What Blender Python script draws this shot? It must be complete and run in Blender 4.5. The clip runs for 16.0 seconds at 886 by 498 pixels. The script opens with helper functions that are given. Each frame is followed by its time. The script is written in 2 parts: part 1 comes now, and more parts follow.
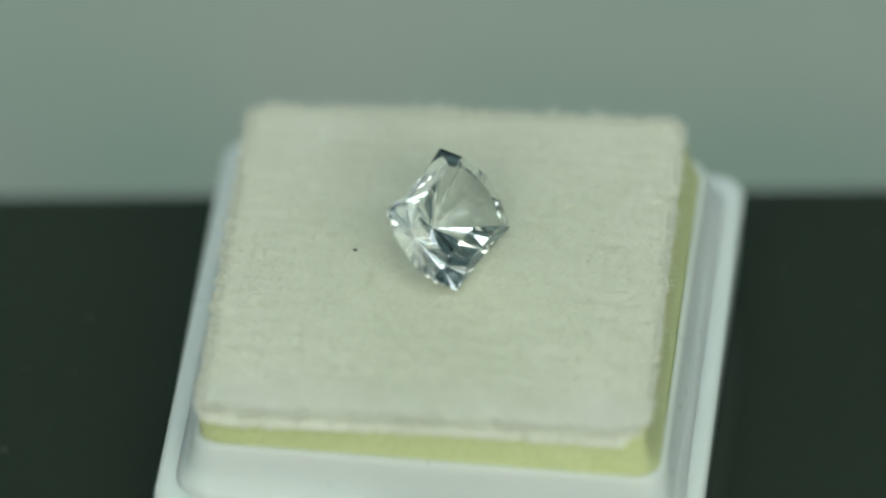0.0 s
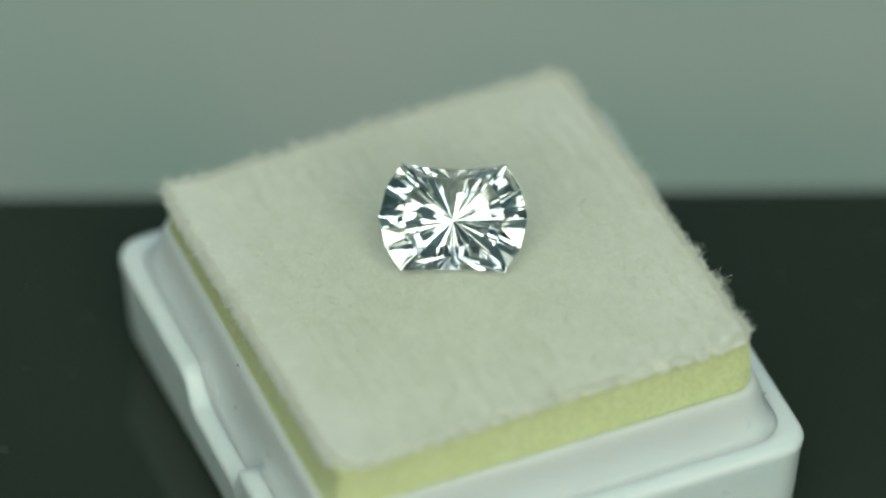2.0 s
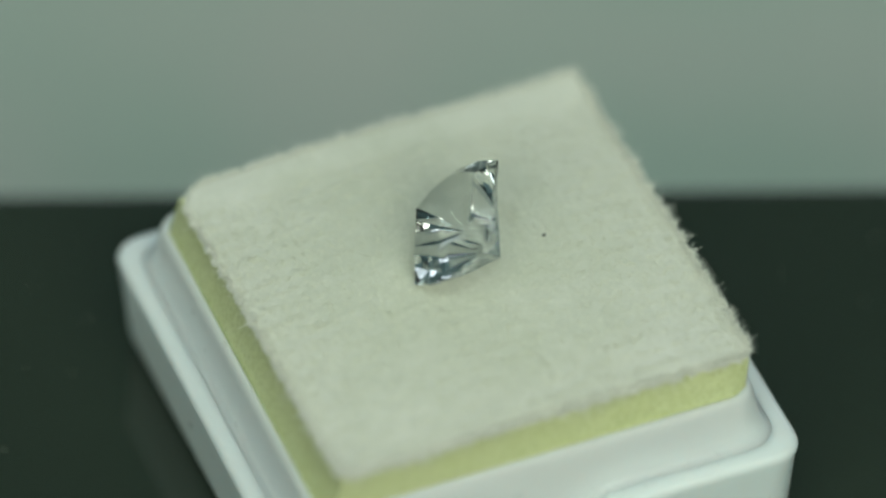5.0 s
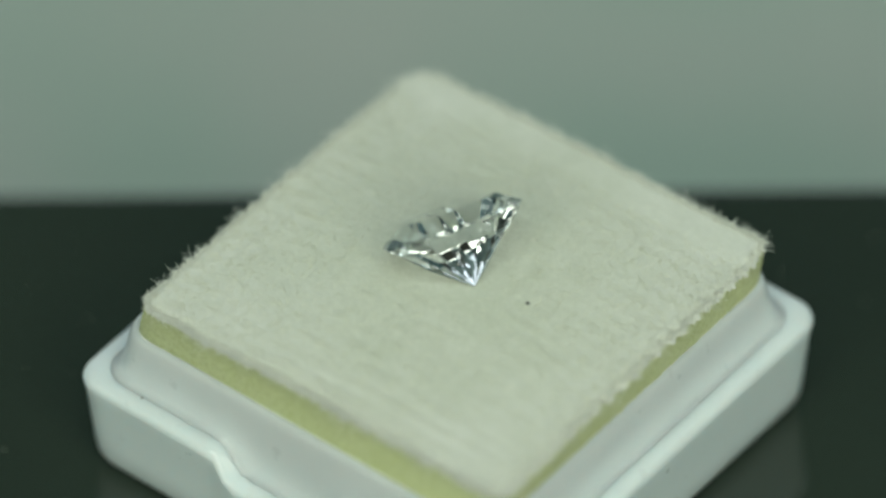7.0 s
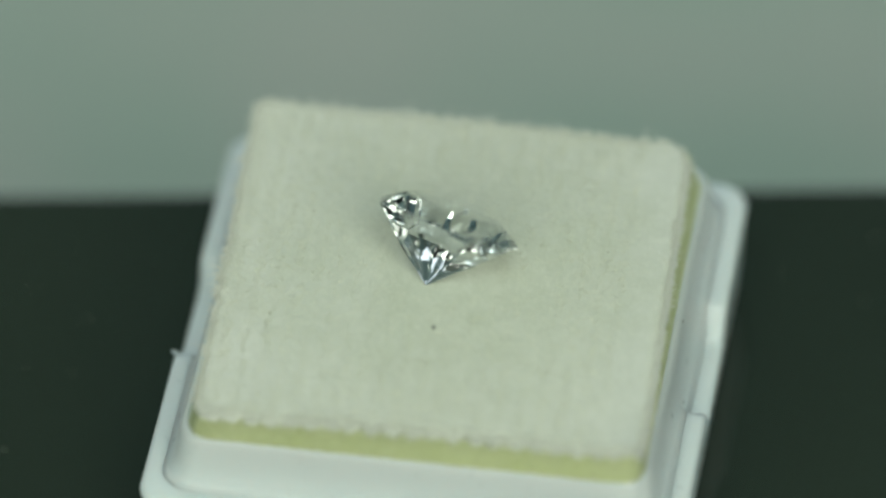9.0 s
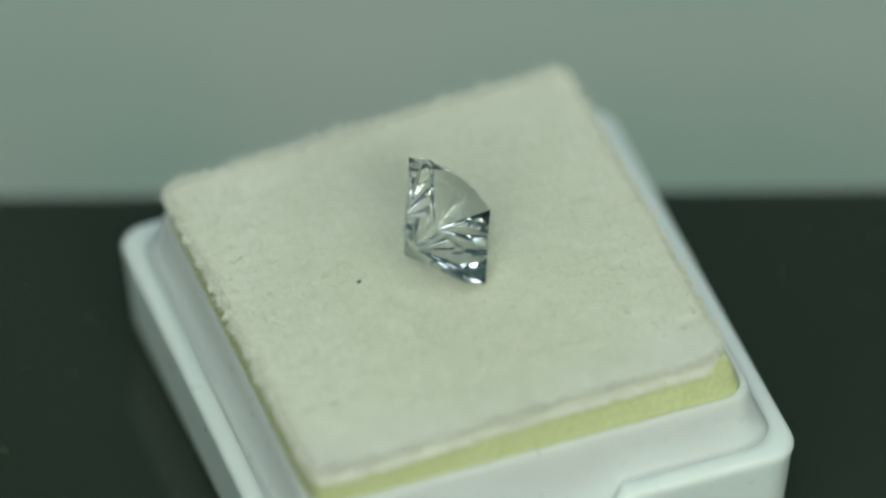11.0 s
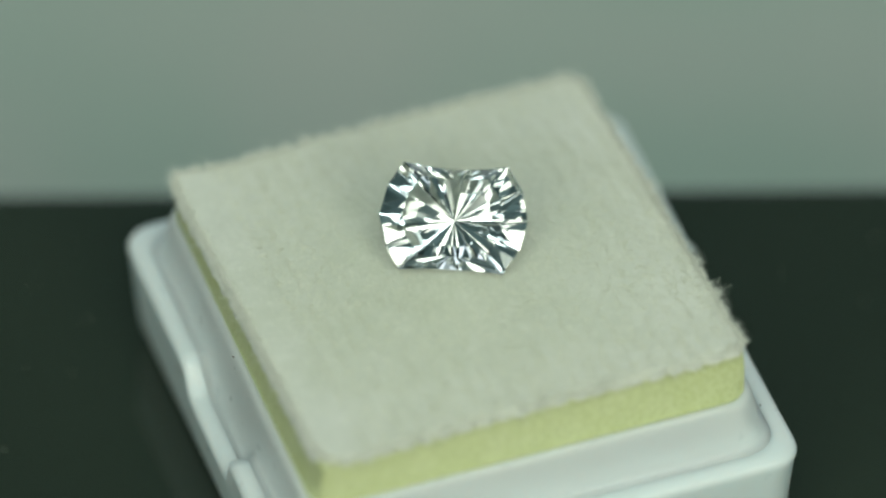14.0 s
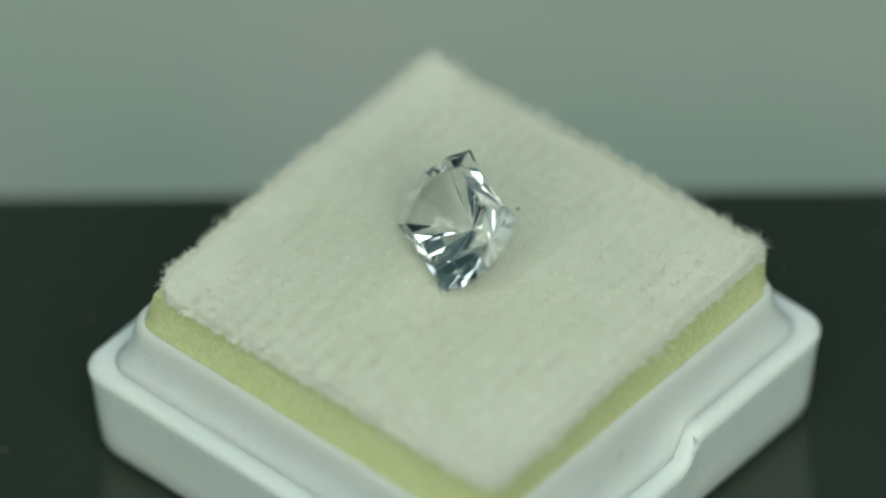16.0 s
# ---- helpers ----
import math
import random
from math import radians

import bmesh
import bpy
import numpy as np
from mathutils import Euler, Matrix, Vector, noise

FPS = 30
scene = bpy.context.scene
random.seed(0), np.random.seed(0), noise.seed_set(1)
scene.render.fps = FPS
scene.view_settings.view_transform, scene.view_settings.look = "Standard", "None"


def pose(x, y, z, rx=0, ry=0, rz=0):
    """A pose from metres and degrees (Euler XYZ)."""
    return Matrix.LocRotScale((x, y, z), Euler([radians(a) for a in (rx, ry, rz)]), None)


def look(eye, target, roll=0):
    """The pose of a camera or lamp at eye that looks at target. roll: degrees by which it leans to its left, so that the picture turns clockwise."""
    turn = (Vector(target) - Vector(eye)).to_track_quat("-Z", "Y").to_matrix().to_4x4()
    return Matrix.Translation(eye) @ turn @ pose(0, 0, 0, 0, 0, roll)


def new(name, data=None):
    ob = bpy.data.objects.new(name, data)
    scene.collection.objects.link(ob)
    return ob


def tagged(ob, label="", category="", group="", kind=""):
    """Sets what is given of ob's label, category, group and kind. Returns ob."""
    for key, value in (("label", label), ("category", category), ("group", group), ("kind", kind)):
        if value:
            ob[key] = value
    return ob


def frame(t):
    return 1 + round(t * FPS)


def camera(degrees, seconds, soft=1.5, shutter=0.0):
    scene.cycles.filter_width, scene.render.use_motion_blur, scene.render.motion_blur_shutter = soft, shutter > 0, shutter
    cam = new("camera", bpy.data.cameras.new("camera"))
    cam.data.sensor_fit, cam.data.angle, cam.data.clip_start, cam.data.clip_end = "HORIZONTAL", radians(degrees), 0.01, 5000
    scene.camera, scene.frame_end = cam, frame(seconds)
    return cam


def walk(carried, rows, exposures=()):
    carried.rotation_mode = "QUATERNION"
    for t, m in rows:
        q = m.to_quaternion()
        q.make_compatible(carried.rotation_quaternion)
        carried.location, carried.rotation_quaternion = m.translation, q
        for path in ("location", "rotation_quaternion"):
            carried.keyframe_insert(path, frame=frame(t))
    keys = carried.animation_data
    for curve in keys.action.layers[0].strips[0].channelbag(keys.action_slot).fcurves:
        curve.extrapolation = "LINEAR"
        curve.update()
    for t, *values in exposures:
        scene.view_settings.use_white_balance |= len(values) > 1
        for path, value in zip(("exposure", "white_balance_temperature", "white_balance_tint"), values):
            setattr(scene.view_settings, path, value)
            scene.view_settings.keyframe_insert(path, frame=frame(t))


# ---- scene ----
# ---- camera: fixed on a stand, long macro lens ----
MM = 0.001
cam = camera(7.10, 16.0, soft=2.4)
eye = pose(0, -301.64 * MM, 306.05 * MM, 90 - 44.0, 0, 0.101) @ pose(0, 0, 0, 0, 0, -0.61)
walk(cam, [(0.0, eye), (16.0, eye)], exposures=[(0.0, 0.0), (16.0, 0.0)])
cam.data.dof.use_dof = True
cam.data.dof.focus_distance = 0.4195
cam.data.dof.aperture_fstop = 11.0

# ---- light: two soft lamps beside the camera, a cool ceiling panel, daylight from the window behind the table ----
world = bpy.data.worlds.new("room_air")
scene.world = world
world.use_nodes = True
world.node_tree.nodes["Background"].inputs[0].default_value = (0.5, 0.62, 0.66, 1)
world.node_tree.nodes["Background"].inputs[1].default_value = 0.10


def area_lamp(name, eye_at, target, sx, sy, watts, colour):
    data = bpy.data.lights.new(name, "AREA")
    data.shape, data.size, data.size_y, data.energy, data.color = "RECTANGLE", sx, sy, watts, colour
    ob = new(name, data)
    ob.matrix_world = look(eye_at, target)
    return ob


area_lamp("desk_softbox", (-0.225, -0.470, 0.390), (0, 0, 0.0), 0.33, 0.36, 1.12, (0.94, 1.0, 0.82))
area_lamp("desk_softbox", (0.225, -0.470, 0.390), (0, 0, 0.0), 0.33, 0.36, 1.66, (0.94, 1.0, 0.82))
area_lamp("ceiling_panel", (0.0, -0.82, 1.95), (0, 0, 0), 1.5, 0.55, 11.2, (0.80, 0.97, 0.92))
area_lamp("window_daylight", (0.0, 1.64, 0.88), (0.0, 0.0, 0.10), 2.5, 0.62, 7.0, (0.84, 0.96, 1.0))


# ---- materials ----
def nodes_of(name):
    m = bpy.data.materials.new(name)
    m.use_nodes = True
    nt = m.node_tree
    return m, nt, nt.nodes["Principled BSDF"]


def add(nt, kind, **values):
    n = nt.nodes.new(kind)
    for k, v in values.items():
        n.inputs[k.replace("_", " ")].default_value = v
    return n


def coords(nt, scale=(1, 1, 1)):
    tc = nt.nodes.new("ShaderNodeTexCoord")
    mp = nt.nodes.new("ShaderNodeMapping")
    mp.inputs["Scale"].default_value = scale
    nt.links.new(tc.outputs["Object"], mp.inputs["Vector"])
    return mp.outputs["Vector"]


def ramp(nt, fac, stops):
    r = nt.nodes.new("ShaderNodeValToRGB")
    nt.links.new(fac, r.inputs["Fac"])
    while len(r.color_ramp.elements) < len(stops):
        r.color_ramp.elements.new(0.5)
    for e, (p, c) in zip(r.color_ramp.elements, stops):
        e.position, e.color = p, (*c, 1)
    return r.outputs["Color"]


def mix(nt, fac, a, b, kind="MIX"):
    n = nt.nodes.new("ShaderNodeMix")
    n.data_type, n.blend_type = "RGBA", kind
    for i, v in ((0, fac), (6, a), (7, b)):
        if isinstance(v, (float, int)):
            n.inputs[i].default_value = v
        elif isinstance(v, tuple):
            n.inputs[i].default_value = (*v, 1)
        else:
            nt.links.new(v, n.inputs[i])
    return n.outputs[2]


def bump(nt, bsdf, height, strength, distance):
    b = nt.nodes.new("ShaderNodeBump")
    b.inputs["Strength"].default_value, b.inputs["Distance"].default_value = strength, distance
    nt.links.new(height, b.inputs["Height"])
    nt.links.new(b.outputs["Normal"], bsdf.inputs["Normal"])


def noise_of(nt, vec, scale, detail=4, rough=0.6):
    n = add(nt, "ShaderNodeTexNoise", Scale=scale, Detail=detail, Roughness=rough)
    nt.links.new(vec, n.inputs["Vector"])
    return n.outputs["Fac"]


def cloth_material():
    """Napped cloth, white towards its edges, darker and more yellow-green in the middle."""
    m, nt, b = nodes_of("napped_cloth")
    v = coords(nt)
    fine, wide, tufts = noise_of(nt, v, 3200, 5, 0.7), noise_of(nt, v, 260, 3), noise_of(nt, v, 950, 3, 0.75)
    middle_tone = ramp(nt, wide, [(0.3, (0.585, 0.615, 0.485)), (0.7, (0.645, 0.665, 0.545))])
    edge_tone = ramp(nt, wide, [(0.3, (0.765, 0.77, 0.71)), (0.7, (0.83, 0.83, 0.775))])
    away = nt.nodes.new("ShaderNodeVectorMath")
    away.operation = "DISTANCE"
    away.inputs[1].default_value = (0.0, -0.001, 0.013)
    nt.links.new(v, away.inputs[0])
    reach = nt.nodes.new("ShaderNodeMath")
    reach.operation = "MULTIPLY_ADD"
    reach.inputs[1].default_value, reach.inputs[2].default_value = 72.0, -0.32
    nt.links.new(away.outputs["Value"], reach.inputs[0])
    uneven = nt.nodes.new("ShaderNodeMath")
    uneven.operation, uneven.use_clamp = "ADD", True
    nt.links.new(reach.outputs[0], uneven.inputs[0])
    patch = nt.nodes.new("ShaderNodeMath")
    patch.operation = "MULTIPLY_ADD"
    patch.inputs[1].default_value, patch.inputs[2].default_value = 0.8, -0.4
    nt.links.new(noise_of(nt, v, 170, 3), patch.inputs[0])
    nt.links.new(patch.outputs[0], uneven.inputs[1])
    c = mix(nt, uneven.outputs[0], middle_tone, edge_tone)
    c = mix(nt, 0.20, c, ramp(nt, fine, [(0.32, (0.54, 0.55, 0.46)), (0.62, (0.80, 0.805, 0.73))]))
    c = mix(nt, 0.20, c, ramp(nt, tufts, [(0.36, (0.57, 0.58, 0.49)), (0.52, (0.66, 0.67, 0.59)), (0.68, (0.82, 0.82, 0.76))]))
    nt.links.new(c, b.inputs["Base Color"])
    b.inputs["Roughness"].default_value = 0.95
    b.inputs["Specular IOR Level"].default_value = 0.15
    b.inputs["Sheen Weight"].default_value = 0.25
    b.inputs["Sheen Roughness"].default_value = 0.5
    bump(nt, b, fine, 0.20, 0.00008)
    return m


def fibre_material(name, colour, through_light):
    m, nt, b = nodes_of(name)
    nt.nodes.remove(b)
    d, t = nt.nodes.new("ShaderNodeBsdfDiffuse"), nt.nodes.new("ShaderNodeBsdfTranslucent")
    both = nt.nodes.new("ShaderNodeMixShader")
    both.inputs[0].default_value = through_light
    for n in (d, t):
        n.inputs["Color"].default_value = colour
    nt.links.new(d.outputs[0], both.inputs[1])
    nt.links.new(t.outputs[0], both.inputs[2])
    nt.links.new(both.outputs[0], nt.nodes["Material Output"].inputs[0])
    return m


def foam_material():
    m, nt, b = nodes_of("yellow_foam")
    v = coords(nt)
    cells = add(nt, "ShaderNodeTexVoronoi", Scale=3600.0)
    nt.links.new(v, cells.inputs["Vector"])
    wide = noise_of(nt, v, 300, 4)
    c = ramp(nt, wide, [(0.3, (0.54, 0.58, 0.28)), (0.7, (0.61, 0.64, 0.36))])
    c = mix(nt, 0.32, c, ramp(nt, cells.outputs["Distance"], [(0.1, (0.45, 0.49, 0.21)), (0.75, (0.72, 0.77, 0.47))]))
    nt.links.new(c, b.inputs["Base Color"])
    b.inputs["Roughness"].default_value = 0.55
    b.inputs["Subsurface Weight"].default_value = 0.15
    b.inputs["Subsurface Radius"].default_value = (0.0006, 0.0006, 0.0003)
    bump(nt, b, cells.outputs["Distance"], 0.16, 0.00010)
    return m


def plastic_material():
    m, nt, b = nodes_of("milky_plastic")
    v = coords(nt)
    wide, fine = noise_of(nt, v, 90, 4), noise_of(nt, v, 900, 5)
    nt.links.new(ramp(nt, wide, [(0.3, (0.78, 0.88, 0.94)), (0.7, (0.82, 0.92, 0.97))]), b.inputs["Base Color"])
    nt.links.new(ramp(nt, fine, [(0.3, (0.26,) * 3), (0.75, (0.42,) * 3)]), b.inputs["Roughness"])
    b.inputs["Subsurface Weight"].default_value = 0.8
    b.inputs["Subsurface Radius"].default_value = (0.0018, 0.0020, 0.0021)
    b.inputs["Subsurface Scale"].default_value = 1.2
    bump(nt, b, wide, 0.15, 0.0002)
    return m


def gem_material():
    m, nt, b = nodes_of("clear_gem")
    nt.nodes.remove(b)
    g = nt.nodes.new("ShaderNodeBsdfGlass")
    g.inputs["Color"].default_value = (0.985, 0.995, 1.0, 1)
    g.inputs["Roughness"].default_value = 0.0
    g.inputs["IOR"].default_value = 1.545
    nt.links.new(g.outputs[0], nt.nodes["Material Output"].inputs[0])
    return m


def board_material():
    m, nt, b = nodes_of("black_gloss_board")
    v = coords(nt)
    wide = noise_of(nt, v, 14, 3)
    nt.links.new(ramp(nt, wide, [(0.3, (0.020, 0.029, 0.020)), (0.7, (0.028, 0.039, 0.027))]), b.inputs["Base Color"])
    nt.links.new(ramp(nt, noise_of(nt, v, 700, 4), [(0.3, (0.04,) * 3), (0.8, (0.09,) * 3)]), b.inputs["Roughness"])
    b.inputs["Specular IOR Level"].default_value = 0.85
    return m


def backdrop_material():
    m, nt, b = nodes_of("grey_green_sheet")
    v = coords(nt)
    wide, fine = noise_of(nt, v, 34, 2, 0.4), noise_of(nt, v, 500, 4)
    c = ramp(nt, wide, [(0.35, (0.38, 0.487, 0.412)), (0.65, (0.482, 0.51, 0.46))])
    c = mix(nt, 0.1, c, ramp(nt, fine, [(0.3, (0.37, 0.41, 0.37)), (0.7, (0.53, 0.56, 0.52))]))
    nt.links.new(c, b.inputs["Base Color"])
    b.inputs["Roughness"].default_value = 0.6
    return m


def wall_material():
    m, nt, b = nodes_of("matt_wall_paint")
    v = coords(nt)
    nt.links.new(ramp(nt, noise_of(nt, v, 3, 4), [(0.3, (0.35, 0.45, 0.45)), (0.7, (0.39, 0.49, 0.49))]), b.inputs["Base Color"])
    b.inputs["Roughness"].default_value = 0.9
    return m


def speck_material():
    m, nt, b = nodes_of("dark_lint")
    b.inputs["Base Color"].default_value = (0.03, 0.03, 0.035, 1)
    b.inputs["Roughness"].default_value = 0.8
    return m


CLOTH, FIBRE, FOAM, PLASTIC, GEM = cloth_material(), fibre_material("cloth_fibre", (0.88, 0.88, 0.785, 1), 0.4), foam_material(), plastic_material(), gem_material()
FRINGE = fibre_material("fringe_fibre", (0.97, 0.97, 0.92, 1), 0.4)
BOARD, SHEET, WALL, SPECK = board_material(), backdrop_material(), wall_material(), speck_material()


# ---- building helpers; lengths in millimetres ----
def mesh_of(name, verts, faces, material, smooth=False):
    me = bpy.data.meshes.new(name)
    me.from_pydata([(x * MM, y * MM, z * MM) for x, y, z in verts], [], faces)
    me.validate()
    bm = bmesh.new()
    bm.from_mesh(me)
    bmesh.ops.recalc_face_normals(bm, faces=bm.faces)
    bm.to_mesh(me)
    bm.free()
    me.polygons.foreach_set("use_smooth", [smooth and len(f.vertices) < 5 for f in me.polygons])
    me.materials.append(material)
    return me


def part(name, me, parent, label=""):
    ob = new(name, me)
    ob.parent = parent
    return tagged(ob, label=label) if label else ob


def slab(name, x0, x1, y0, y1, z0, z1, material, bevel=0.0, label=""):
    bm = bmesh.new()
    bmesh.ops.create_cube(bm, size=1)
    for v in bm.verts:
        v.co = ((x0 + x1) / 2 + v.co.x * (x1 - x0), (y0 + y1) / 2 + v.co.y * (y1 - y0), (z0 + z1) / 2 + v.co.z * (z1 - z0))
    if bevel:
        bmesh.ops.bevel(bm, geom=list(bm.edges), offset=bevel, segments=4, affect="EDGES", profile=0.5)
    me = bpy.data.meshes.new(name)
    bm.to_mesh(me)
    bm.free()
    me.materials.append(material)
    return tagged(new(name, me), label=label, kind="structure")


# ---- the room, closed around the desk; metres ----
slab("floor", -1.6, 1.6, -1.6, 1.6, -0.84, -0.79, WALL)
slab("ceiling", -1.6, 1.6, -1.6, 1.6, 2.1, 2.15, WALL)
for x0, x1, z0, z1 in ((-1.6, 1.6, -0.84, 0.55), (-1.6, 1.6, 1.21, 2.15), (-1.6, -1.3, 0.55, 1.21), (1.3, 1.6, 0.55, 1.21)):
    slab("wall_north", x0, x1, 1.6, 1.7, z0, z1, WALL)
slab("wall_south", -1.6, 1.6, -1.7, -1.6, -0.84, 2.15, WALL)
slab("wall_east", 1.6, 1.7, -1.7, 1.7, -0.84, 2.15, WALL)
slab("wall_west", -1.7, -1.6, -1.7, 1.7, -0.84, 2.15, WALL)
tagged(slab("backdrop", -0.9, 0.9, -0.6, 0.75, -0.79, -0.045, SHEET, 0.004),
       label="grey green matt table behind and below the black board")
tagged(slab("display_board", -0.16, 0.16, -0.22, 0.0208, -0.045, 0.0, BOARD, 0.0006),
       label="glossy black stand under the white gem box", category="stand")
bpy.data.objects["display_board"]["kind"] = ""


# ---- the gem box ----
def rounded_square(half, r, corner=6, side=40):
    """Points of a rounded square with the share along the side that each belongs to (None in corners) and the side's number."""
    pts = []
    for k in range(4):
        a0 = -math.pi / 2 + k * math.pi / 2
        ca, sa = math.cos(k * math.pi / 2), math.sin(k * math.pi / 2)
        s = half - r
        for i in range(side + 1):
            f = -1 + 2 * i / side
            x, y = f * s, -half
            pts.append((ca * x - sa * y, sa * x + ca * y, f * s, k))
        for i in range(1, corner):
            a = a0 + (math.pi / 2) * i / corner
            x, y = (math.cos(k * math.pi / 2 - math.pi / 4), math.sin(k * math.pi / 2 - math.pi / 4))
            cx, cy = s * (x - y * 0) * math.sqrt(2), s * y * math.sqrt(2)
            pts.append((cx + r * math.cos(a), cy + r * math.sin(a), None, k))
    return pts


def step(a, b, x):
    x = min(1, max(0, (x - a) / (b - a)))
    return x * x * (3 - 2 * x)


def notch(along, k):
    """How far the rim drops on the two sides with a thumb notch."""
    if along is None or k not in (0, 2):
        return 0.0
    x, ends = (along, (-3.8, -2.6, 4.4, 4.9)) if k == 0 else (-along, (-3.6, -2.4, 4.0, 4.9))
    return 1.9 * step(ends[0], ends[1], x) * (1 - step(ends[2], ends[3], x))


def lofted(name, profile, material, cap_first, cap_last):
    verts, faces = [], []
    for half, r, z, drop in profile:
        for x, y, along, k in rounded_square(half, r):
            verts.append((x, y, z - drop * notch(along, k)))
    n = len(verts) // len(profile)
    for j in range(len(profile) - 1):
        for i in range(n):
            a, b = j * n + i, j * n + (i + 1) % n
            faces.append((a, b, b + n, a + n))
    if cap_first:
        faces.append(tuple(range(n)))
    if cap_last:
        faces.append(tuple(range(len(verts) - n, len(verts))))
    return mesh_of(name, verts, faces, material, True)


def gem_box():
    box = tagged(new("gem_box"), label="open white plastic gem box with thumb notches", category="box")
    base = [(13.6, 1.2, 0.0, 0), (14.8, 1.6, 0.12, 0), (15.3, 1.8, 0.5, 0), (15.55, 1.9, 1.1, 0), (15.66, 1.9, 2.4, 0.1),
            (15.88, 1.8, 6.2, 1), (15.95, 1.75, 6.55, 1), (15.97, 1.75, 6.78, 1), (15.92, 1.75, 6.98, 1), (15.80, 1.75, 7.12, 1), (15.60, 1.8, 7.20, 1),
            (14.7, 1.9, 7.22, 1), (14.45, 1.9, 7.20, 1), (14.25, 1.8, 7.1, 1), (13.4, 1.6, 7.0, 1), (13.3, 1.4, 3.0, 0.1)]
    part("base", lofted("base", base, PLASTIC, True, True), box)
    lip = [(13.5, 1.5, 4.6, 0), (14.2, 1.8, 5.0, 1), (14.86, 1.9, 7.21, 1), (14.62, 1.9, 7.27, 1), (14.45, 1.9, 7.42, 0.95), (14.32, 1.9, 7.70, 0.75),
           (14.22, 1.85, 8.15, 0.35), (14.12, 1.85, 8.7, 0.08), (14.02, 1.8, 9.4, 0), (13.94, 1.8, 9.9, 0), (13.85, 1.75, 10.20, 0), (13.74, 1.7, 10.42, 0),
           (13.60, 1.6, 10.53, 0), (13.47, 1.5, 10.55, 0), (13.38, 1.45, 10.4, 0), (13.36, 1.4, 9.8, 0), (13.5, 1.5, 4.6, 0)]
    part("inner_lip", lofted("inner_lip", lip, PLASTIC, False, False), box)
    for side in (-1, 1):
        bm = bmesh.new()
        bmesh.ops.create_uvsphere(bm, u_segments=16, v_segments=8, radius=1)
        for v in bm.verts:
            along = math.copysign(abs(v.co.x) ** 0.35, v.co.x)
            v.co = Vector((along * 3.3, side * 13.93 + v.co.y * 0.09, 8.6 + v.co.z * 0.24)) * MM
        me = bpy.data.meshes.new("snap_ridge")
        bm.to_mesh(me)
        bm.free()
        me.materials.append(PLASTIC)
        me.polygons.foreach_set("use_smooth", [True] * len(me.polygons))
        part("snap_ridge", me, box, "short moulded ridge that holds the lid")
    verts, faces, hook = [], [], [(-3.4, 15.7, 6.85), (-3.2, 16.05, 6.75), (-2.95, 16.15, 6.6), (-2.7, 16.1, 6.4)]
    for k, (x, y, z) in enumerate(hook):
        for m in range(5):
            verts.append((x, y + (0.24 - 0.05 * k) * math.cos(m * 1.257), z + (0.24 - 0.05 * k) * math.sin(m * 1.257)))
    for k in range(len(hook) - 1):
        faces += [(5 * k + m, 5 * k + (m + 1) % 5, 5 * k + 5 + (m + 1) % 5, 5 * k + 5 + m) for m in range(5)]
    part("burr", mesh_of("burr", verts, faces, PLASTIC, True), box, "small moulding burr at the notch")
    for o in box.children:
        o.matrix_basis = pose(0.10 * MM, 0.24 * MM, 0, 0, 0, -2.1)
    return box


# ---- the cushion ----
CORNERS = ((-13.72, -12.66, 12.78), (12.25, -12.86, 12.97), (12.86, 13.31, 13.33), (-13.19, 13.31, 12.87))


def cushion_top(a, b):
    """The cushion's surface for a, b from -1 to 1 along its two sides."""
    w = ((1 - a) * (1 - b) / 4, (1 + a) * (1 - b) / 4, (1 + a) * (1 + b) / 4, (1 - a) * (1 + b) / 4)
    x, y, z = (sum(wi * c[i] for wi, c in zip(w, CORNERS)) for i in range(3))
    for ca, cb, rise in ((-1, -1, 0.35), (1, 1, 0.25)):
        z += rise * max(0.0, ((a * ca + b * cb) / 2 - 0.82) / 0.18) ** 2
    return x, y, z + 1.15 * math.exp(-((x + 0.4) ** 2 + (y - 0.3) ** 2) / 130.0) + 0.5 * math.exp(-((x - 2.0) ** 2 + (y + 0.9) ** 2) / 9.0)


def ragged(a, b, side):
    if a < -0.99 or b > 0.99:
        return 0.22 * noise.noise((a * 17, b * 17, side)) + 0.42 * abs(noise.noise((a * 34, b * 34, 3 + side))) - 0.02
    return 0.20 * noise.noise((a * 17, b * 17, side)) + 0.09 * noise.noise((a * 60, b * 60, 3 + side))


def rounded(a, b, r):
    """Draws the corners of the square from -1 to 1 in to arcs."""
    u, v = (abs(a) - 1 + r) / r, (abs(b) - 1 + r) / r
    if u > 0 and v > 0:
        u, v = u * math.sqrt(1 - v * v / 2), v * math.sqrt(1 - u * u / 2)
        return math.copysign(1 - r + u * r, a), math.copysign(1 - r + v * r, b)
    return a, b


def cloth_top(a, b):
    """Like cushion_top, with the cloth's corners cut round."""
    return cushion_top(*rounded(a, b, 0.15 if a > 0 > b else 0.06))


RIB, LOOP = 1.18, 0.58


def rib_phase(x, y):
    """Place across the knit's ribs, 0 in a furrow and 0.5 on a crest."""
    return (y / RIB + 0.10 * noise.noise((x * 0.35, y * 0.35, 0)) + 0.06 * noise.noise((x * 1.3, y * 1.3, 7))) % 1.0


def lane_gap(x, y):
    """Distance to the nearest furrow between two ribs of the cloth."""
    f = rib_phase(x, y)
    return min(f, 1 - f) * RIB


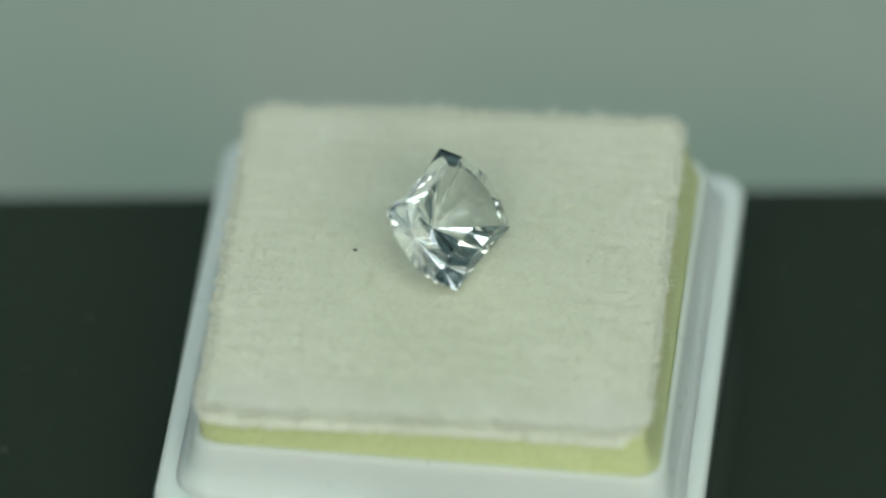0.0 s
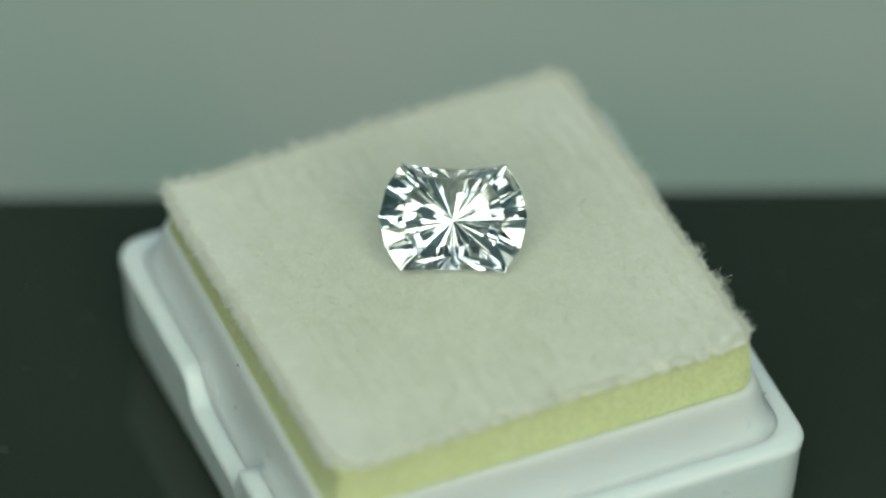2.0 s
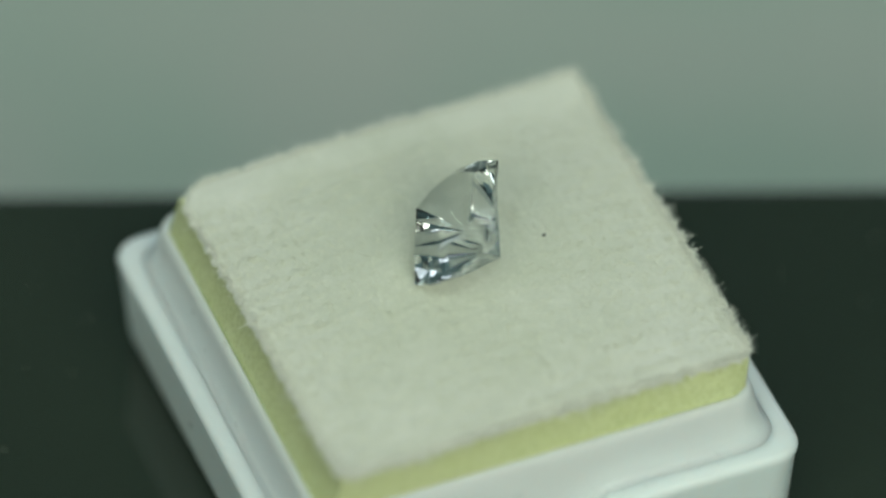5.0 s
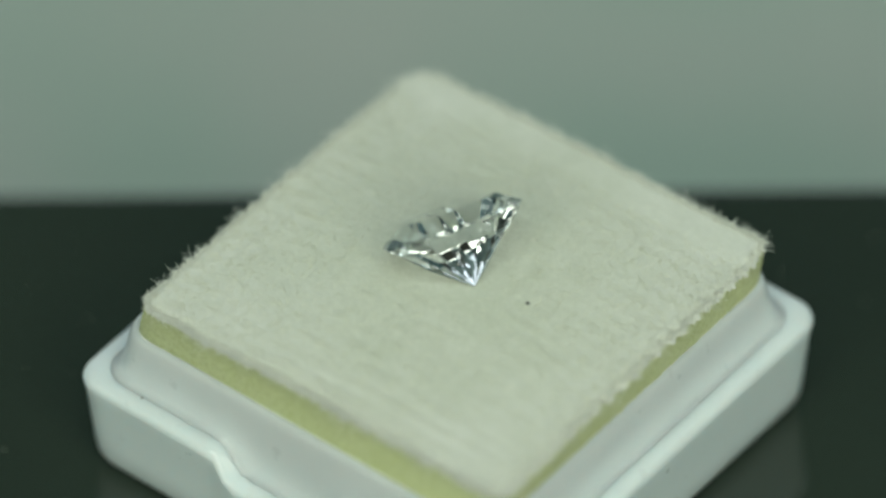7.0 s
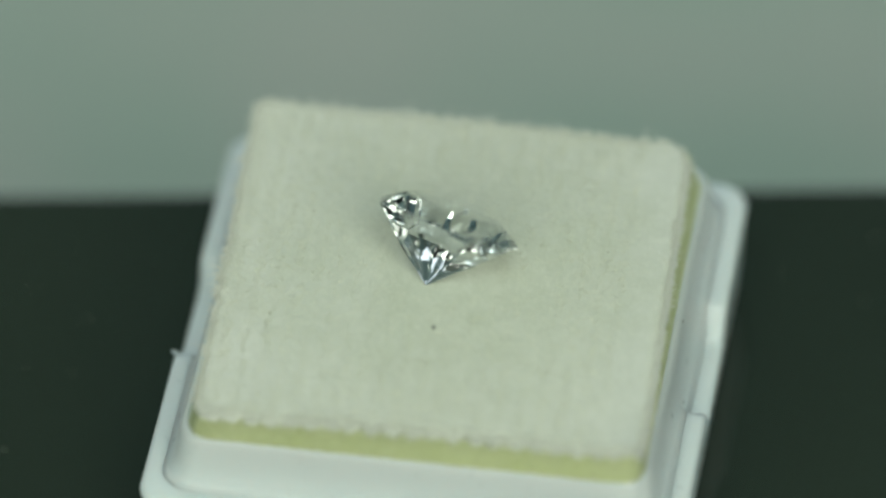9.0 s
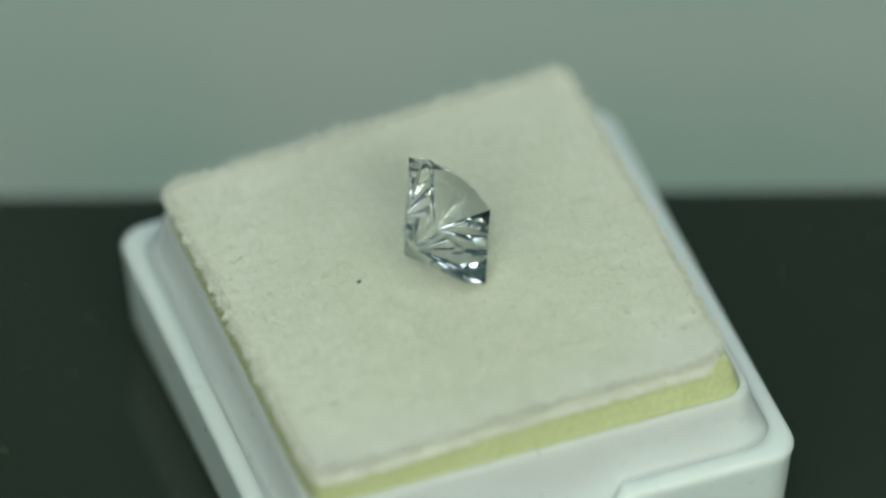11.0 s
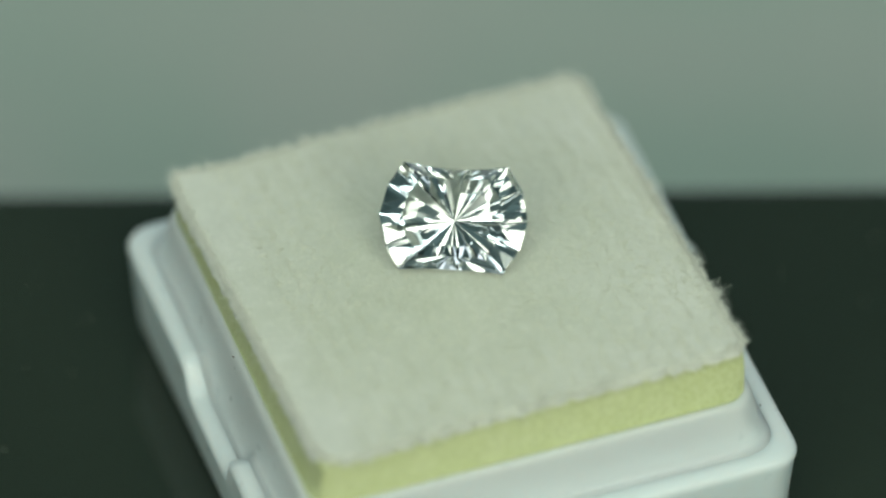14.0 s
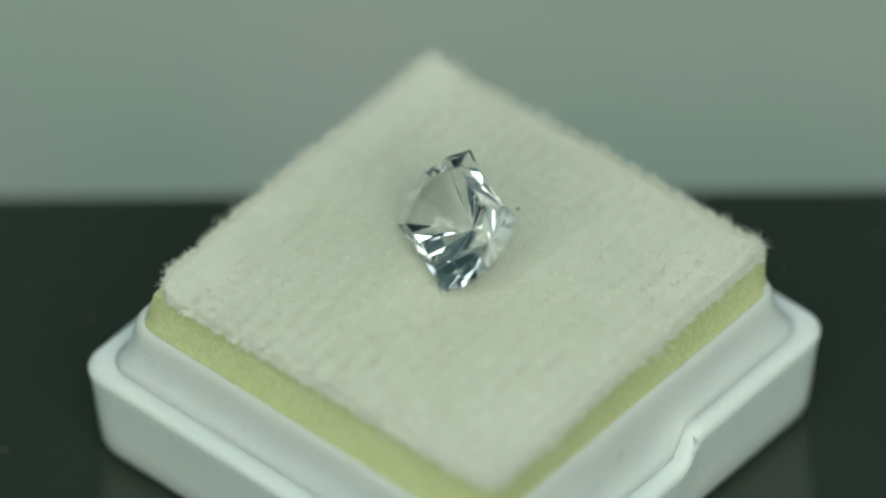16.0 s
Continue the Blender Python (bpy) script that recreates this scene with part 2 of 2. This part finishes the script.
def knit(x, y):
    """Lift of the cloth: soft ribs in a row of loops."""
    f = rib_phase(x, y)
    loop = math.cos(2 * math.pi * (x / LOOP + 0.7 * noise.noise((x * 0.8, y * 2.5, 2))))
    strength = max(0.2, 0.8 + 0.9 * noise.noise((x * 0.5, y * 0.5, 4)))
    return strength * (-0.007 * math.cos(2 * math.pi * f) + 0.006 * loop)


def cloth_mesh():
    n, rows = 300, 620
    verts, faces = [], []

    def ring_point(i, j):
        a, b = -1 + 2 * i / n, -1 + 2 * j / rows
        x, y, z = cloth_top(a, b)
        edge = max(abs(a), abs(b))
        grow = ragged(a, b, 1.0) * step(0.95, 1.0, edge)
        if abs(a) > abs(b):
            grow += (0.34 if a < 0 else 0.20) * (min(1.0, lane_gap(x, y) / 0.4) - 0.5) * step(0.97, 1.0, edge)
        x, y = x + grow * (a if abs(a) > abs(b) else 0), y + grow * (b if abs(b) >= abs(a) else 0)
        z += knit(x, y) * (1 - step(0.93, 0.99, edge)) + 0.025 * noise.noise((x * 2.2, y * 2.2, 5)) + 0.02 * noise.noise((x * 6, y * 6, 9))
        z -= (0.16 - 0.10 * step(0.90, 1.0, -b)) * step(0.955, 1.0, edge) ** 2
        z += 0.17 * step(0.75, 0.97, -b)
        return x, y, z

    for j in range(rows + 1):
        for i in range(n + 1):
            verts.append(ring_point(i, j))
    for j in range(rows):
        for i in range(n):
            k = j * (n + 1) + i
            faces.append((k, k + 1, k + n + 2, k + n + 1))
    rim = [i for i in range(n + 1)] + [j * (n + 1) + n for j in range(1, rows + 1)]
    rim += [rows * (n + 1) + i for i in range(n - 1, -1, -1)] + [j * (n + 1) for j in range(rows - 1, 0, -1)]
    start = len(verts)
    for k in rim:
        x, y, z = verts[k]
        verts.append((x * 1.006, y * (1.006 + 0.010 * step(12.0, 12.6, -y)), z - 0.33 - 0.72 * step(12.0, 12.6, -y) + 0.10 * noise.noise((x * 1.3, y * 1.3, 2)) + 0.03 * noise.noise((x * 5, y * 5, 2))))
    m = len(rim)
    for i in range(m):
        faces.append((rim[i], start + i, start + (i + 1) % m, rim[(i + 1) % m]))
    low = len(verts)
    verts += [(x * 0.999, y * 0.999, z + 0.01) for x, y, z in verts[start:low]]
    faces.append(tuple(low + i for i in reversed(range(m))))
    me = mesh_of("cloth_cover", verts, faces, CLOTH, True)
    for f in me.polygons[-1:]:
        f.use_smooth = False
    return me


def foam_mesh():
    n, rows = 200, 24
    verts, faces = [], []
    loop = []
    for k in range(4):
        for i in range(n):
            f = -1 + 2 * i / n
            loop.append(((f, -1), (1, f), (-f, 1), (-1, -f))[k])
    for r in range(rows + 1):
        h = r / rows
        for a, b in loop:
            x, y, z = cushion_top(a, b)
            w = 1 - step(9.0, 13.2, 5.0 + (z - 5.5) * h)
            a, b = rounded(a, b, 0.13)
            bx, by = (a * 13.56 + 0.10 + 0.037 * b * 13.56, b * 13.56 + 0.24 - 0.037 * a * 13.56)
            x, y = x + (bx / 0.998 - x) * w, y + (by / 0.998 - y) * w
            s = 0.998 - 0.007 * h ** 6 + 0.003 * noise.noise((x * 1.5, y * 1.5, h * 11)) + 0.0022 * noise.noise((x * 4, y * 4, h * 30))
            verts.append((x * s, y * s, 5.0 + (z - 0.5 - 5.0) * h))
    m = len(loop)
    for r in range(rows):
        for i in range(m):
            a, b = r * m + i, r * m + (i + 1) % m
            faces.append((a, b, b + m, a + m))
    faces += [tuple(range(m)), tuple(range(rows * m, rows * m + m))]
    return mesh_of("foam", verts, faces, FOAM, False)


def fibre(verts, faces, root, way, length, thick, rng):
    """One thin curled hair of two tapering segments."""
    p, d = Vector(root), Vector(way).normalized()
    side = d.orthogonal().normalized()
    third = d.cross(side)
    base = len(verts)
    for k in range(3):
        w = thick * (1 - 0.33 * k)
        for m in range(3):
            a = m * 2 * math.pi / 3
            verts.append(tuple(p + side * (w * math.cos(a)) + third * (w * math.sin(a))))
        d = (d + Vector((rng.uniform(-.9, .9), rng.uniform(-.9, .9), rng.uniform(-.7, .6)))).normalized()
        p = p + d * (length / 2)
    for k in range(2):
        for m in range(3):
            a, b = base + 3 * k + m, base + 3 * k + (m + 1) % 3
            faces.append((a, b, b + 3, a + 3))


def fringe_mesh():
    rng = random.Random(4)
    verts, faces = [], []
    sides = (((0, -1), 640), ((1, 0), 420), ((0, 1), 520), ((-1, 0), 800))
    for (sx, sy), count in sides:
        for _ in range(count):
            f = rng.uniform(-1.0, 1.0)
            lean = Vector((sx * rng.uniform(0.1, 1.0) + rng.uniform(-.5, .5), sy * rng.uniform(0.1, 1.0) + rng.uniform(-.5, .5), rng.uniform(-.1, .8)))
            long = rng.uniform(0.24, 0.62) if rng.random() < 0.88 else rng.uniform(0.6, 1.15)
            for _ in range(9):
                g = max(-1, min(1, f + rng.gauss(0, 0.012)))
                a, b = (sx, g) if sx else (g, sy)
                x, y, z = cloth_top(a, b)
                if sx and rng.random() > 0.15 + 0.85 * step(0.12, 0.34, lane_gap(x, y) / RIB):
                    continue
                z += 0.24 * step(0.75, 0.97, -b)
                grow = ragged(a, b, 1.0) - 0.10
                root = (x + sx * grow, y + sy * grow, z - 0.14 - rng.uniform(-0.10, 0.25))
                way = lean + Vector((rng.uniform(-.4, .4), rng.uniform(-.4, .4), rng.uniform(-.4, .4)))
                fibre(verts, faces, root, way, long * rng.uniform(0.5, 1.1), rng.uniform(0.012, 0.026), rng)
    for _ in range(5000):
        g, (sx, sy) = rng.uniform(-1, 1), rng.choice(((0, -1), (1, 0), (0, 1), (-1, 0)))
        a, b = (sx, g) if sx else (g, sy)
        x, y, z = cloth_top(a, b)
        grow = ragged(a, b, 1.0) - 0.03
        way = (sx * rng.uniform(0.2, 0.8) + rng.uniform(-.6, .6), sy * rng.uniform(0.2, 0.8) + rng.uniform(-.6, .6), rng.uniform(-.9, .3))
        fibre(verts, faces, (x + sx * grow, y + sy * grow, z - rng.uniform(0.12, 0.42)), way, rng.uniform(0.12, 0.38), rng.uniform(0.009, 0.018), rng)
    for _ in range(13000):
        a, b = rng.uniform(-1, 1), math.copysign(1 - abs(rng.gauss(0, 0.035)), rng.random() - 0.5)
        if rng.random() < 0.5:
            a, b = b, a
        x, y, z = cloth_top(a, b)
        z -= 0.16 * step(0.955, 1.0, max(abs(a), abs(b))) ** 2
        way = (a * rng.uniform(-.3, .8) + rng.uniform(-.6, .6), b * rng.uniform(-.3, .8) + rng.uniform(-.6, .6), rng.uniform(0.2, 1.0))
        fibre(verts, faces, (x, y, z - 0.04), way, rng.uniform(0.15, 0.42), rng.uniform(0.008, 0.016), rng)
    return mesh_of("fringe", verts, faces, FRINGE, False)


def nap_mesh():
    """Fibres that stand on the ribs in small tufts and lean one way, thicker towards the cloth's edges."""
    rng = random.Random(9)
    verts, faces = [], []
    while len(verts) < 9 * 60000:
        a, b = rng.uniform(-1, 1), rng.uniform(-1, 1)
        x, y, z = cloth_top(a, b)
        edge = max(abs(a), abs(b))
        if rng.random() > 0.45 + 0.55 * step(0.35, 0.95, edge):
            continue
        if (x + 0.6) ** 2 + (y - 0.4) ** 2 < 10 or rng.random() > 0.40 + 0.60 * step(0.15, 0.42, lane_gap(x, y) / RIB):
            continue
        z += knit(x, y) * (1 - step(0.93, 0.99, edge)) - 0.16 * step(0.955, 1.0, edge) ** 2
        way = Vector((rng.uniform(-.4, .8), rng.uniform(-1.0, .4), rng.uniform(0.35, 0.9)))
        for _ in range(3):
            root = (x + rng.gauss(0, 0.05), y + rng.gauss(0, 0.05), z - 0.03)
            lean = way + Vector((rng.uniform(-.5, .5), rng.uniform(-.5, .5), rng.uniform(-.2, .2)))
            fibre(verts, faces, root, lean, rng.uniform(0.14, 0.36), rng.uniform(0.006, 0.012), rng)
    return mesh_of("nap", verts, faces, FIBRE, False)


def gem_cushion():
    pad = tagged(new("gem_cushion"), label="off-white napped cloth pad on pale yellow foam in the box", category="cushion")
    part("foam", foam_mesh(), pad, "pale yellow porous foam block")
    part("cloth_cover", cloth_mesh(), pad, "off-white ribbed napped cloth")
    tagged(part("fringe", fringe_mesh(), pad, "loose white fibres of the cut cloth edge"), kind="stuff")
    tagged(part("nap", nap_mesh(), pad, "short fibres standing up from the cloth"), kind="stuff")
    return pad


# ---- the gemstone: barrel outline with two hollow sides ----
GEM_AT = Vector((-0.22, 0.19, 17.01))
GEM_U = Vector((0.425, 0.905, -0.02)).normalized()
GEM_N = Vector((0.610, -0.270, 0.750)).normalized()
GEM_V = GEM_N.cross(GEM_U).normalized()


DEPTH, CROWN = 3.86, 0.98


def cut(bm, point, normal):
    """Grind one facet: keep what lies behind the plane."""
    done = bmesh.ops.bisect_plane(bm, geom=bm.verts[:] + bm.edges[:] + bm.faces[:], plane_co=point, plane_no=normal, clear_outer=True, dist=1e-5)
    edges = [e for e in done["geom_cut"] if isinstance(e, bmesh.types.BMEdge)]
    if len(edges) > 2:
        bmesh.ops.contextual_create(bm, geom=edges)


def end_points(scale=1.0):
    quarter = ((3.05, 3.16), (3.94, 1.78))
    right = [(x, -y) for x, y in quarter] + [(4.36, 0.0)] + [(x, y) for x, y in reversed(quarter)]
    return [(x * scale, y * scale) for x, y in right]


def gem_solid():
    bm = bmesh.new()
    bmesh.ops.create_cube(bm, size=12)
    cut(bm, (0, 0, CROWN), (0, 0, 1))
    segments = []
    pts = end_points()
    for a, b in zip(pts, pts[1:]):
        segments += [(a, b), ((-a[0], -a[1]), (-b[0], -b[1]))]
    for (ax, ay), (bx, by) in segments:
        n = Vector((by - ay, ax - bx, 0)).normalized()
        cut(bm, (ax, ay, 0), n)
    for sy in (-1, 1):
        cut(bm, (0, 3.16 * sy, 0), (0, sy, 0))
    # pavilion: broad facets from the girdle to the point
    rng = random.Random(12)
    for (ax, ay), (bx, by) in segments:
        n = Vector((by - ay, ax - bx, 0)).normalized()
        cut(bm, (0, 0, -DEPTH), (n.x, n.y, -(n.x * ax + n.y * ay) / (DEPTH - 0.07)))
    for sy in (-1, 1):
        cut(bm, (0, 0, -DEPTH), (0, sy, -3.16 / (DEPTH - 0.07)))
    # crown: one broad facet for each girdle segment, small breaks at its corners, a strip on each long side
    for (ax, ay), (bx, by) in segments:
        n = Vector((by - ay, ax - bx, 0)).normalized()
        cut(bm, (ax, ay, 0.07), (n.x, n.y, 1.50))
    for sign in (-1, 1):
        for x, y in end_points()[1:-1]:
            a = math.atan2(y, x * 0.72)
            cut(bm, (x * 0.97 * sign, y * 0.97 * sign, 0.16), (math.cos(a) * sign, math.sin(a) * sign, 1.12))
        cut(bm, (0, 3.16 * sign, 0.07), (0, sign, 0.78))
        for sx in (-1, 1):
            cut(bm, (3.05 * sx, 3.16 * sign, 0.07), (sx * 0.30, sign, 1.1))
            cut(bm, (2.62 * sx, 2.70 * sign, 0.50), (sx, sign * 0.9, 1.9))
    # flutes fan out from the point, broken across at a belt
    for k in range(10):
        a = radians(9 + 18 * k + rng.uniform(-4, 4))
        bmesh.ops.bisect_plane(bm, geom=bm.verts[:] + bm.edges[:] + [f for f in bm.faces if f.calc_center_median().z < -0.1],
                               plane_co=(0, 0, 0), plane_no=(-math.sin(a), math.cos(a), 0), dist=1e-4)
    bmesh.ops.bisect_plane(bm, geom=bm.verts[:] + bm.edges[:] + bm.faces[:], plane_co=(0, 0, -1.9), plane_no=(0, 0, 1), dist=1e-4)
    belt = sorted((v for v in bm.verts if abs(v.co.z + 1.9) < 1e-3), key=lambda v: math.atan2(v.co.y, v.co.x))
    for k, v in enumerate(belt):
        side = step(0.75, 1.0, abs(v.co.y) / (abs(v.co.x) + 1e-6))
        swell = 1 + (0.012 + 0.016 * side) * (-1) ** k + rng.uniform(-0.008, 0.008)
        v.co.x, v.co.y, v.co.z = v.co.x * swell, v.co.y * swell, v.co.z + rng.uniform(-0.25, 0.25)
    # the two long sides are slightly hollow
    for v in bm.verts:
        v.co.y *= 1 - (0.10 if v.co.y > 0 else 0.04) * max(0.0, 1 - (v.co.x / 3.1) ** 2) * step(0.8, 2.2, abs(v.co.y))
    bmesh.ops.remove_doubles(bm, verts=bm.verts, dist=0.008)
    bmesh.ops.triangulate(bm, faces=[f for f in bm.faces if f.calc_center_median().z < CROWN - 0.02 and len(f.verts) > 3])
    bmesh.ops.recalc_face_normals(bm, faces=bm.faces)
    return bm


def gemstone():
    stone = tagged(new("gemstone"), label="colourless faceted gemstone lying tilted on the cloth pad", category="gemstone")
    bm = gem_solid()
    sets = {"table_facet": [], "crown": [], "girdle": [], "pavilion": []}
    for f in bm.faces:
        c = f.calc_center_median()
        flat = abs(f.normal.z) < 0.04 and abs(c.z) < 0.1
        sets["table_facet" if c.z > CROWN - 0.01 else "girdle" if flat else "crown" if c.z > 0 else "pavilion"].append([v.co.copy() for v in f.verts])
    bm.free()
    turn = Matrix((GEM_U, GEM_V, GEM_N)).transposed()
    for name, polygons in sets.items():
        verts, faces = [], []
        for poly in polygons:
            faces.append(tuple(range(len(verts), len(verts) + len(poly))))
            verts += [tuple((GEM_AT + turn @ q) * MM) for q in poly]
        me = bpy.data.meshes.new(name)
        me.from_pydata(verts, [], faces)
        joined = bmesh.new()
        joined.from_mesh(me)
        bmesh.ops.remove_doubles(joined, verts=joined.verts, dist=1e-7)
        joined.to_mesh(me)
        joined.free()
        me.materials.append(GEM)
        part(name, me, stone)
    return stone


# ---- lint ----
def lint(at, size, seed, label):
    rng = random.Random(seed)
    bm = bmesh.new()
    bmesh.ops.create_icosphere(bm, subdivisions=1, radius=1)
    for v in bm.verts:
        v.co = (v.co * rng.uniform(0.6, 1.3)) * (size * MM)
        v.co = Vector((v.co.x * 1.2, v.co.y * 0.8, v.co.z * 0.7)) + Vector(at) * MM
    me = bpy.data.meshes.new("lint_speck")
    bm.to_mesh(me)
    bm.free()
    me.materials.append(SPECK)
    return tagged(new("lint_speck", me), label=label, category="lint")


box = gem_box()
pad = gem_cushion()
gem = gemstone()
pad_lint = lint((-5.78, 0.38, 13.93), 0.12, 1, "tiny dark lint speck on the cloth pad")

rim_lint = lint((-0.3, -13.72, 10.66), 0.07, 2, "tiny dark lint speck on the white box rim")
flange_lint = lint((11.9, 14.75, 7.27), 0.07, 3, "tiny dark lint speck on the white box flange")


def board_dust():
    """Pale dust grains on the black board, clear of the turning box."""
    rng = random.Random(8)
    verts, faces = [], []
    while len(verts) < 4 * 46:
        x, y, q = rng.uniform(-30, 30), rng.uniform(-24, 16), rng.uniform(0.03, 0.09)
        if math.hypot(x, y) < 23:
            continue
        b, a = len(verts), rng.uniform(0, 6.28)
        for k in range(3):
            verts.append((x + q * math.cos(a + k * 2.1), y + q * math.sin(a + k * 2.1), 0.0))
        verts.append((x, y, q * 0.8))
        faces += [(b, b + 1, b + 3), (b + 1, b + 2, b + 3), (b + 2, b, b + 3), (b, b + 2, b + 1)]
    return tagged(new("dust", mesh_of("dust", verts, faces, FIBRE)), label="scattered pale dust grains on the glossy black board", category="dust", kind="stuff")


board_dust()

# ---- all that stands on the turning box goes round with it ----
def motions():
    rows = [(k * 0.4, pose(0, 0, 0, 0, 0, -5.08 - 30.264 * k * 0.4)) for k in range(41)]
    for thing in (box, pad, gem, pad_lint, rim_lint, flange_lint):
        walk(thing, rows)


motions()
